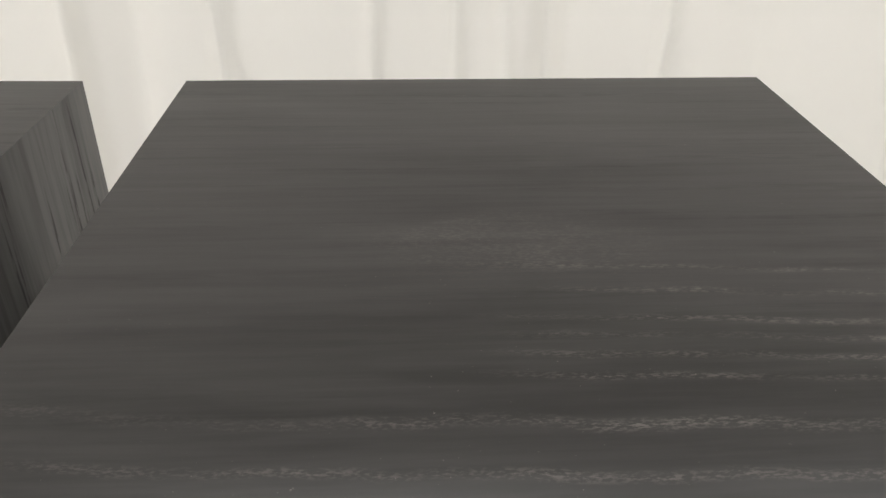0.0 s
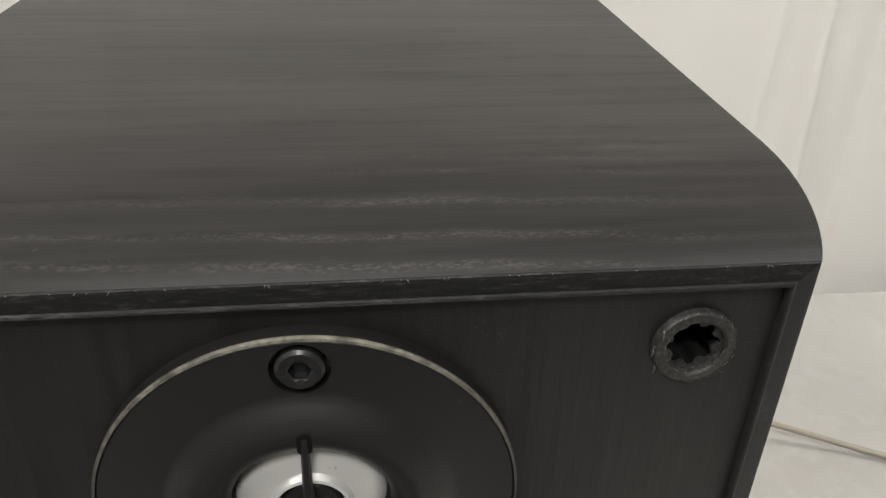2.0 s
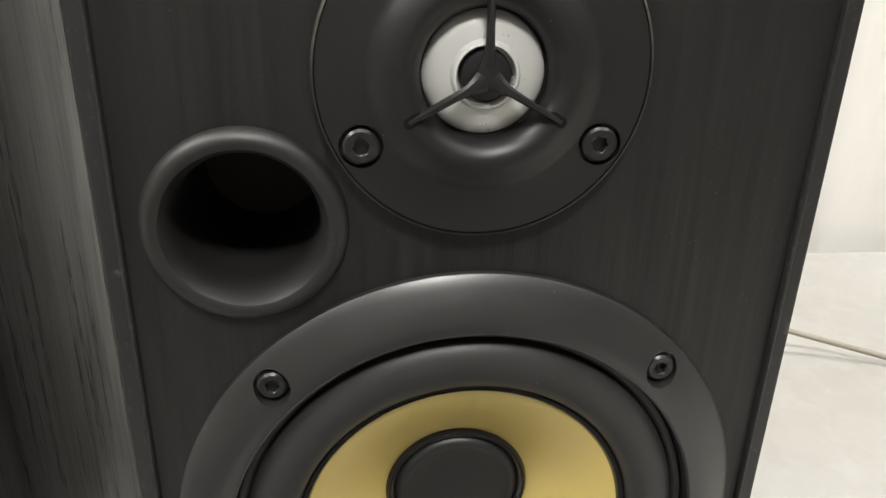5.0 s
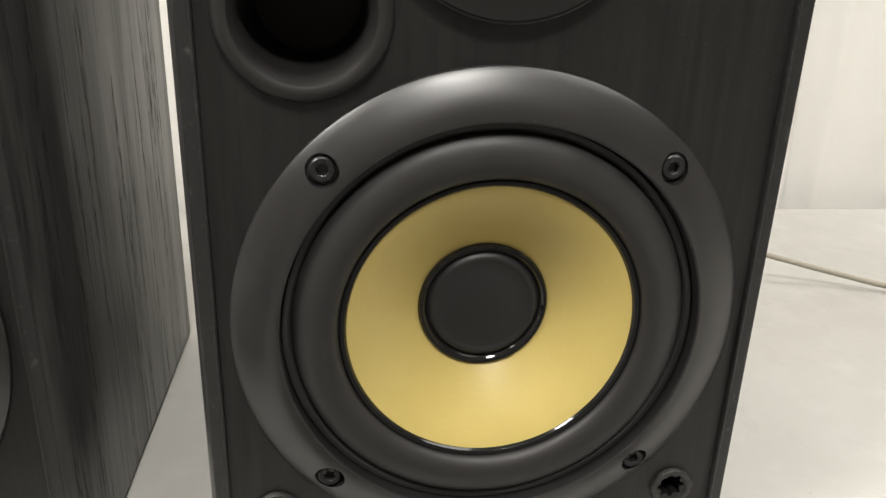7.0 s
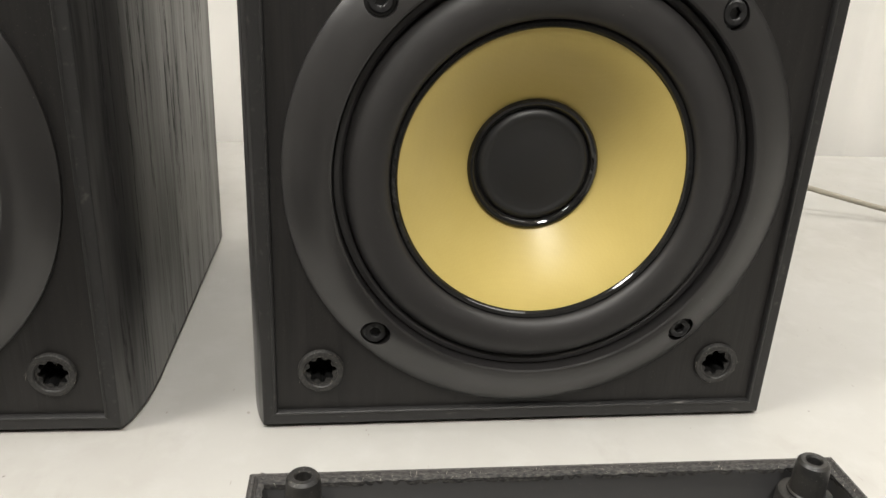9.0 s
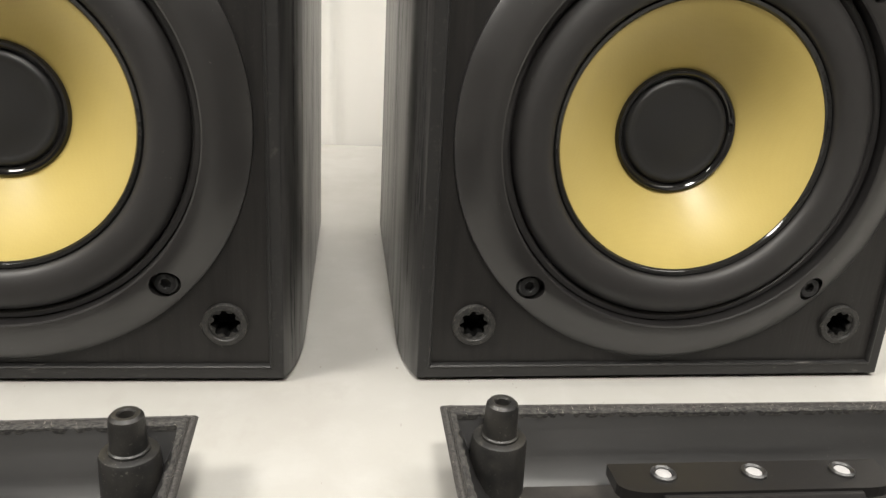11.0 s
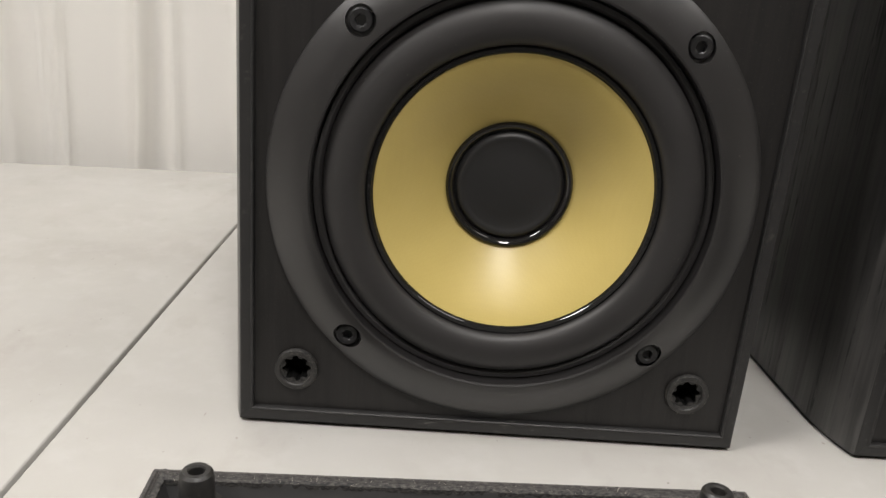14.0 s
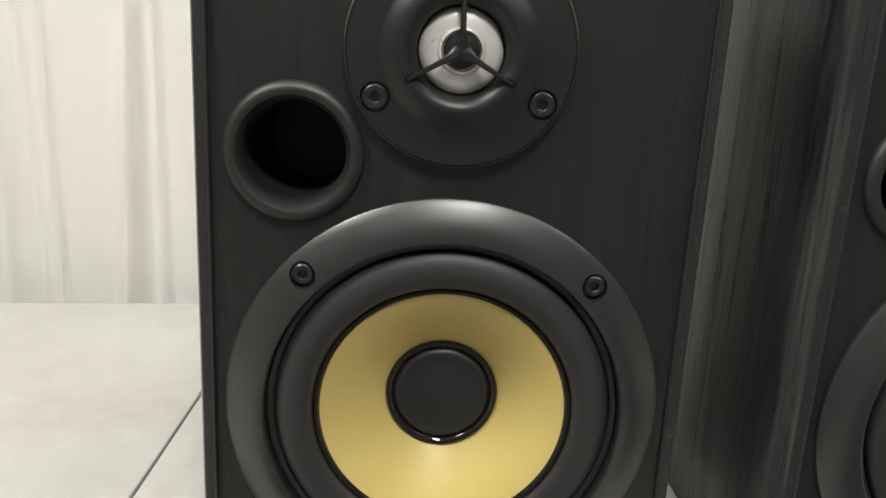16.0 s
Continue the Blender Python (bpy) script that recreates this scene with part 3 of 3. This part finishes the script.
    part("dome_surround", lathe([(0.0167, 0.0002), (0.0164, -0.0002), (0.0161, 0.0002), (0.0158, 0.0010)], 0, TZ, 96), PLATE, tweeter)
    part("phase_plug", lathe([(0.0066, -0.0003), (0.0066, -0.0030), (0.0062, -0.0036), (0.0040, -0.0041), (0, -0.0042)], 0, TZ, 64), PLATE, tweeter, "black phase plug")
    bm = bmesh.new()
    for a in (90, 210, 330):
        d = Vector((math.cos(radians(a)), 0, math.sin(radians(a))))
        n = Vector((-d.z, 0, d.x))
        rows = []
        for k in range(13):
            r = 0.0226 * k / 12
            w2 = 0.0012 - 0.0004 * k / 12 + 0.0019 * math.exp(-((r / 0.0042) ** 2))
            yf = -0.0090 + 0.0012 * math.exp(-((r / 0.006) ** 2)) + 0.0017 * (r / 0.0226) ** 2
            ctr = Vector((0, 0, TZ)) + d * r
            rows.append([bm.verts.new(ctr + n * (w2 * q) + Vector((0, yf + dy, 0))) for q, dy in ((-1, 0.0008), (-0.55, 0.0), (0.55, 0.0), (1, 0.0008), (0.8, 0.0030), (-0.8, 0.0030))])
        for p, q in zip(rows, rows[1:]):
            for j in range(6):
                bm.faces.new((p[j], p[(j + 1) % 6], q[(j + 1) % 6], q[j]))
        bm.faces.new(rows[0])
        bm.faces.new(rows[-1])
    part("guard", bm, PLATE, tweeter, "three-armed black guard")
    # flat black pads on the plate stand for the shade inside the guard's slots
    for a in (90, 210, 330):
        d = Vector((math.cos(radians(a)), 0, math.sin(radians(a))))
        n = Vector((-d.z, 0, d.x))
        b = bmesh.new()
        rows = []
        for y in (-0.0064, -0.00712):
            rows.append([])
            for k in range(24):
                u = 2 * math.pi * (k + 0.5) / 24
                along = 0.0212 + 0.0013 * (1 if math.cos(u) > 0 else -1) + 0.0014 * math.cos(u)
                rows[-1].append(b.verts.new(Vector((0, y, TZ)) + d * along + n * (0.0015 * math.sin(u))))
        for k in range(24):
            b.faces.new((rows[0][k], rows[0][(k + 1) % 24], rows[1][(k + 1) % 24], rows[1][k]))
        b.faces.new(rows[1])
        part("guard_slot", b, DEEP, tweeter)
    # terminal cup on the back
    part("terminal_cup", box(-0.045, 0.045, DEPTH - 0.003, DEPTH + 0.001, 0.05, 0.13, 0.001), PLASTIC, thing, "black plastic terminal plate")
    return thing


def build_grille():
    """A grille lying face down, its pegs up; its near-speaker end lies along local y = 0."""
    thing = tagged(new("speaker_grille"), "black speaker grille lying face down with its pegs up", "speaker grille", "pair of removed grilles")
    W2, LEN, HT = 0.0952, 0.302, 0.0232

    def ringed(stops):
        bm, rows = bmesh.new(), []
        for inx, iny, z in stops:
            rows.append([bm.verts.new((sx * (W2 - inx), -iny if sy else -LEN + iny, z)) for sx, sy in ((-1, 1), (1, 1), (1, 0), (-1, 0))])
        for a, b in zip(rows, rows[1:]):
            for k in range(4):
                bm.faces.new((a[k], a[(k + 1) % 4], b[(k + 1) % 4], b[k]))
        return bm

    part("outer_wall", ringed([(0.0118, 0.0118, 0.0002), (0.0100, 0.0100, 0.0012), (0.0040, 0.0040, HT * 0.55), (0.0008, 0.0008, HT - 0.0035), (0.0, 0.0, HT - 0.0010), (0.0006, 0.0006, HT)]), CLOTH_EDGE, thing, "cloth-wrapped grille side")
    part("rim_top", ringed([(0.0006, 0.0006, HT), (0.0011, 0.0011, HT + 0.0004), (0.0017, 0.0017, HT + 0.0003), (0.0021, 0.0021, HT - 0.0005), (0.0025, 0.0025, HT + 0.0001), (0.0030, 0.0030, HT - 0.0006)]), CLOTH_EDGE, thing, "rough grey-black cloth edge")
    bm = bmesh.new()
    rnd = random.Random(5)
    for (ax, ay), (bx, by), (ix, iy) in (((-1, 0), (1, 0), (0, -1)), ((1, -LEN), (-1, -LEN), (0, 1)), ((-1, -LEN), (-1, 0), (1, 0)), ((1, 0), (1, -LEN), (-1, 0))):
        n = 120 if iy else 180
        rows = []
        for k in range(n + 1):
            u = k / n
            px, py = (ax + (bx - ax) * u) * (W2 - 0.0030), ay + (by - ay) * u
            if iy:
                py += iy * 0.0030
            reach = 0.0016 + 0.0007 * rnd.random() + 0.0006 * noise.noise(Vector((px * 60, py * 60, 1.0)))
            lift = 0.0003 * noise.noise(Vector((px * 160, py * 160, 4.0)))
            rows.append([bm.verts.new((px + ix * d, py + iy * d, HT + z)) for d, z in ((0.0, -0.0005), (0.0007, -0.0001 + lift), (reach, -0.0006 + lift), (reach, -0.0022))])
        for p, q in zip(rows, rows[1:]):
            for j in range(3):
                bm.faces.new((p[j], p[j + 1], q[j + 1], q[j]))
    part("frayed_edge", bm, FRAY, thing, "ragged cut edge of the grille cloth", sharp=60)
    spots = []
    for k in range(420):
        u, d = rnd.random(), rnd.uniform(0.0004, 0.0052)
        if k % 2:
            root = ((2 * u - 1) * W2, -d if k % 4 == 1 else -LEN + d, HT - 0.0001)
        else:
            root = ((W2 - d) * (1 if k % 4 else -1), -u * LEN, HT - 0.0001)
        spots.append((root, (rnd.uniform(-1, 1), rnd.uniform(-1, 1), rnd.uniform(0.1, 0.7))))
    lint(thing, spots, 0.0011, 8, 0.00007)
    part("inner_wall", ringed([(0.0046, 0.0046, HT - 0.0012), (0.0052, 0.0050, HT - 0.0026), (0.0072, 0.0075, 0.0160), (0.0096, 0.0100, 0.0105), (0.0124, 0.0130, 0.0060), (0.0152, 0.0160, 0.0030), (0.0158, 0.0165, 0.0024)]), GRILLE, thing, "smooth sloping black inner wall")
    # board with a wavy window
    bm = bmesh.new()
    outer = [(-W2 + 0.0145, -0.0150), (W2 - 0.0145, -0.0150), (W2 - 0.0145, -LEN + 0.0150), (-W2 + 0.0145, -LEN + 0.0150)]
    hole = []
    n = 96
    hw, top = 0.0680, -0.0330
    for k in range(n + 1):
        x = -hw + 2 * hw * k / n
        u = abs(x) / hw
        y = top - 0.0075 * (0.5 + 0.5 * math.cos(math.pi * min(1.0, u / 0.78))) - 0.0140 * (1 - math.sqrt(max(0.0, 1 - max(0.0, (u - 0.80) / 0.20) ** 2)))
        hole.append((x, y))
    for k in range(n, -1, -1):
        hole.append((hole[k][0], -LEN - hole[k][1]))
    for z in (0.0027, 0.0012):
        e = poly_loop(bm, [(x, y, z) for x, y in outer]) + poly_loop(bm, [(x, y, z) for x, y in hole])
        bmesh.ops.triangle_fill(bm, use_beauty=True, use_dissolve=False, edges=e)
    m = len(hole)
    a = [bm.verts.new((x, y, 0.0027)) for x, y in hole]
    b = [bm.verts.new((x, y, 0.0012)) for x, y in hole]
    for k in range(m):
        bm.faces.new((a[k], a[(k + 1) % m], b[(k + 1) % m], b[k]))
    bmesh.ops.remove_doubles(bm, verts=bm.verts, dist=1e-6)
    part("backing_board", bm, BOARD, thing, "dusty brown-black backing board with a curved window", smooth=False)
    part("cloth", box(-W2 + 0.0122, W2 - 0.0122, -LEN + 0.0122, -0.0122, 0.0002, 0.0010), CLOTH, thing, "dark knitted grille cloth", smooth=False)
    for x in (-SX, SX):
        for y in (-0.0150, -0.0150 - 0.258):
            b = bmesh.new()
            lathe([(0.0090, 0.0024), (0.0089, 0.0060), (0.0088, 0.0120), (0.0086, 0.0198), (0.0082, 0.0208), (0.0074, 0.0211), (0.0058, 0.0212), (0.0058, 0.0220), (0.0053, 0.0224), (0.0051, 0.0308), (0.0048, 0.0325), (0.0040, 0.0334), (0.0027, 0.0334), (0.0023, 0.0328), (0.0022, 0.0280), (0, 0.0280)], 0, 0, 40, bm=b)
            bmesh.ops.transform(b, matrix=Matrix.Translation((x, y, 0)) @ Matrix.Rotation(radians(90), 4, "X"), verts=b.verts)
            part("peg", b, PEG, thing, "black plastic peg with a stepped tip", sharp=22)
    # illegible moulded marks on the sloping inner walls, as plain bars
    for s, y in ((-1, -0.046), (1, -0.050)):
        for k in range(4):
            b = box(-0.0022 + 0.0008 * (k % 2), 0.0022, -0.0004, 0.0004, -0.0001, 0.0002)
            bmesh.ops.transform(b, matrix=Matrix.Translation((s * (W2 - 0.0098), y - 0.0021 * k, 0.0104)) @ Matrix.Rotation(radians(-s * 62), 4, "Y"), verts=b.verts)
            part("moulded_mark", b, GRILLE, thing)
    # bracket behind the badge
    bm = bmesh.new()
    out = [(-0.0450, -0.0225), (0.0440, -0.0225)]
    out += [(s * x + dx, -0.0320 - 0.0050 * y) for s, dx, turn in ((1, -0.0005, 1), (-1, -0.0005, -1)) for x, y in [(0.0345 + 0.0100 * math.cos(radians(a)), math.sin(radians(a))) for a in range(0, 91, 15)][::turn]]
    lo = [bm.verts.new((x, y, 0.0116)) for x, y in out]
    hi = [bm.verts.new((x, y, 0.0152)) for x, y in out]
    bm.faces.new(hi)
    bm.faces.new(lo[::-1])
    for k in range(len(out)):
        q = (k + 1) % len(out)
        bm.faces.new((lo[k], lo[q], hi[q], hi[k]))
    bracket = part("bracket", bm, PLATE, thing, "black bracket with three white pins", smooth=False)
    bm = bmesh.new()
    cols = []
    for k in range(17):
        x = -0.0320 + 0.0630 * k / 16
        low = 0.0058 + 0.0036 * abs(k / 8 - 1) ** 2.5
        cols.append([bm.verts.new((x, y, z)) for y, z in ((-0.0373, low), (-0.0404, low), (-0.0410, low + 0.0006), (-0.0388, 0.0138), (-0.0384, 0.0143), (-0.0371, 0.0143))])
    for p, q in zip(cols, cols[1:]):
        for j in range(6):
            bm.faces.new((p[j], p[(j + 1) % 6], q[(j + 1) % 6], q[j]))
    bm.faces.new(cols[0][::-1])
    bm.faces.new(cols[-1])
    part("bracket_block", bm, PLASTIC, bracket, "satin black lug with a curved lower edge")
    part("bracket_stand", box(-0.0300, 0.0300, -0.0340, -0.0240, 0.0027, 0.0117), PLATE, bracket)
    for x in (-0.0292, 0.0, 0.0292):
        b = lathe([(0.0040, 0.0), (0.0039, 0.0009), (0.0032, 0.0014), (0.0026, 0.0010), (0.0025, 0.0)], 0, 0, 28)
        bmesh.ops.transform(b, matrix=Matrix.Translation((x, -0.0286, 0.0151)) @ Matrix.Rotation(radians(90), 4, "X"), verts=b.verts)
        part("collar", b, GRILLE, bracket)
        b = lathe([(0.0025, 0.0), (0.0024, 0.0006), (0.0016, 0.0009), (0, 0.0010)], 0, 0, 28)
        bmesh.ops.transform(b, matrix=Matrix.Translation((x, -0.0286, 0.0151)) @ Matrix.Rotation(radians(90), 4, "X"), verts=b.verts)
        part("pin", b, PIN, bracket, "small white pin")
    return thing


# ---- setting ----
FLOOR_Z, CEIL_Z = -0.74, 1.76


def slab(name, x0, x1, y0, y1, z0, z1, mat, label, category):
    return tagged(to_object(name, box(x0, x1, y0, y1, z0, z1), mat, smooth=False), label, category, kind="structure")


slab("floor", -3.0, 3.0, -3.2, 0.9, FLOOR_Z - 0.1, FLOOR_Z, FLOOR, "grey concrete floor of the room", "floor")
slab("ceiling", -3.0, 3.0, -3.2, 0.9, CEIL_Z, CEIL_Z + 0.1, CEIL, "plain white ceiling above the table", "ceiling")
# the opening in the back wall is added to let the curtain's backlight through
bm = bmesh.new()
for x0, x1, z0, z1 in ((-3.0, -0.75, FLOOR_Z, CEIL_Z), (0.95, 3.0, FLOOR_Z, CEIL_Z), (-0.75, 0.95, FLOOR_Z, -0.10), (-0.75, 0.95, 1.30, CEIL_Z)):
    piece = bpy.data.meshes.new("wall_piece")
    box(x0, x1, 0.8, 0.9, z0, z1).to_mesh(piece)
    bm.from_mesh(piece)
    bpy.data.meshes.remove(piece)
tagged(to_object("wall_back", bm, PAINT, smooth=False), "pale wall with an unseen opening added behind the curtain for its backlight", "wall", kind="structure")
slab("wall_front", -3.0, 3.0, -3.2, -3.1, FLOOR_Z, CEIL_Z, PAINT, "plain pale wall behind the camera", "wall")
slab("wall_west", -3.0, -2.9, -3.1, 0.8, FLOOR_Z, CEIL_Z, PAINT, "plain pale side wall", "wall")
slab("wall_east", 2.9, 3.0, -3.1, 0.8, FLOOR_Z, CEIL_Z, PAINT, "plain pale side wall", "wall")


def build_curtain():
    """Hanging cloth with soft folds; the folds lean and deepen a little on the way down."""
    folds = ((-0.92, 0.009, 0.05), (-0.74, 0.007, 0.03), (-0.655, 0.005, 0.016), (-0.624, 0.0028, 0.005), (-0.606, 0.003, 0.006), (-0.530, 0.009, 0.011), (-0.506, 0.008, 0.007), (-0.46, -0.006, 0.03),
             (-0.37, 0.005, 0.03), (-0.245, 0.008, 0.012), (-0.209, -0.005, 0.020), (-0.142, 0.005, 0.007), (-0.052, 0.0035, 0.006), (0.010, 0.003, 0.010), (0.047, 0.006, 0.006), (0.075, -0.005, 0.012),
             (0.150, 0.0035, 0.006), (0.225, -0.004, 0.03), (0.330, 0.004, 0.010), (0.369, 0.007, 0.010), (0.42, -0.004, 0.018), (0.55, 0.006, 0.03), (0.71, 0.010, 0.05))
    bm = bmesh.new()
    nx, nz = 900, 30
    z0, z1 = -0.30, CEIL_Z - 0.03
    rows = []
    for j in range(nz + 1):
        z = z0 + (z1 - z0) * j / nz
        row = []
        for i in range(nx + 1):
            x = -1.4 + 2.8 * i / nx
            y = 0.446 + 0.004 * math.sin(x * 9.0 + 0.6 * math.sin(z * 3)) + 0.0025 * noise.noise(Vector((x * 16, z * 1.2, 3.0)))
            for c, h, s in folds:
                q = x - c + 0.05 * (z - 0.15) * math.sin(c * 37.0)
                y -= 2.1 * h * (0.75 + 0.35 * math.sin(c * 91 + z * 3)) * math.exp(-abs(q / (s if q < 0 else 0.5 * s)) ** 1.7)
            row.append(bm.verts.new((x, y, z)))
        rows.append(row)
    for a, b in zip(rows, rows[1:]):
        for i in range(nx):
            bm.faces.new((a[i], a[i + 1], b[i + 1], b[i]))
    bmesh.ops.solidify(bm, geom=bm.faces[:], thickness=0.0015)
    return tagged(to_object("curtain", bm, CURTAIN, sharp=80), "white hanging curtain with soft upright folds behind the table", "curtain")


build_curtain()


def build_table(x0, x1, back, label, splay=0.0, lift=0.0):
    """A moulded table; the top's rounded edge faces its neighbour across a narrow gap. splay: how far the back edge runs out of square."""
    thing = tagged(new("folding_table"), label, "table", "white tables side by side")
    bm = box(x0, x1, -0.38, back, -0.045, BASE + lift, 0.0011, seg=3)
    for v in bm.verts:
        if v.co.y > 0.0:
            v.co.y += splay * (v.co.x - x1)
    part("tabletop", bm, TABLE, thing)
    for x in (x0 + 0.08, x1 - 0.08):
        for y in (-0.30, 0.26):
            part("leg", box(x - 0.014, x + 0.014, y - 0.014, y + 0.014, FLOOR_Z, -0.045, 0.003), LEG, thing)
    return thing


TURN = pose(0, 0, 0, 0, 0, -1.7)
build_table(-0.4170, 1.35, 0.429, "white moulded table with faint scuffs and stains").matrix_basis = TURN
build_table(-1.05, -0.4180, 0.405, "white moulded table butted against its neighbour", 0.13, 0.0012).matrix_basis = TURN


def build_lamp(x, y, sx, sy):
    thing = tagged(new("ceiling_lamp"), "white rectangular ceiling lamp housing", "ceiling lamp", "ceiling lamps")
    part("housing", box(x - sx / 2 - 0.03, x + sx / 2 + 0.03, y - sy / 2 - 0.03, y + sy / 2 + 0.03, 1.70, CEIL_Z, 0.004), LAMP_BODY, thing)
    return thing


build_lamp(-0.06, -1.05, 0.30, 0.30)
build_lamp(-0.12, 0.10, 0.9, 0.3)
build_lamp(1.15, -0.15, 1.2, 1.0)
build_lamp(-1.40, -0.50, 0.6, 0.5)

# ---- the things on the table ----
LX, LY, LTURN = -0.2519, 0.0023, -1.04
speaker = build_speaker()
copy_thing(speaker, pose(LX, LY, 0.0, 0, 0, LTURN))
grille = build_grille()
grille.matrix_basis = pose(-0.0030, -0.0577, BASE, 0, 0, -0.6)
copy_thing(grille, pose(-0.2689, -0.0620, BASE, 0, 0, 1.1))


def build_cable():
    pts = [(0.02, DEPTH + 0.004, 0.085), (0.08, 0.230, 0.072), (0.16, 0.254, 0.046), (0.23, 0.257, 0.026), (0.30, 0.241, 0.010), (0.36, 0.218, 0.0), (0.45, 0.182, 0.0), (0.60, 0.145, 0.0), (0.80, 0.125, 0.0)]
    cu = bpy.data.curves.new("cable", "CURVE")
    cu.dimensions, cu.bevel_depth, cu.bevel_resolution, cu.resolution_u = "3D", 0.0021, 3, 10
    sp = cu.splines.new("NURBS")
    sp.points.add(len(pts) - 1)
    for p, q in zip(sp.points, pts):
        p.co = (*q, 1)
    sp.use_endpoint_u, sp.order_u = True, 3
    ob = new("speaker_cable", cu)
    bpy.context.view_layer.update()
    me = bpy.data.meshes.new_from_object(ob.evaluated_get(bpy.context.evaluated_depsgraph_get()))
    bpy.data.objects.remove(ob)
    for f in me.polygons:
        f.use_smooth = True
    me.materials.append(CABLE)
    return tagged(new("speaker_cable", me), "thin beige cable running off across the white table", "cable")


build_cable()
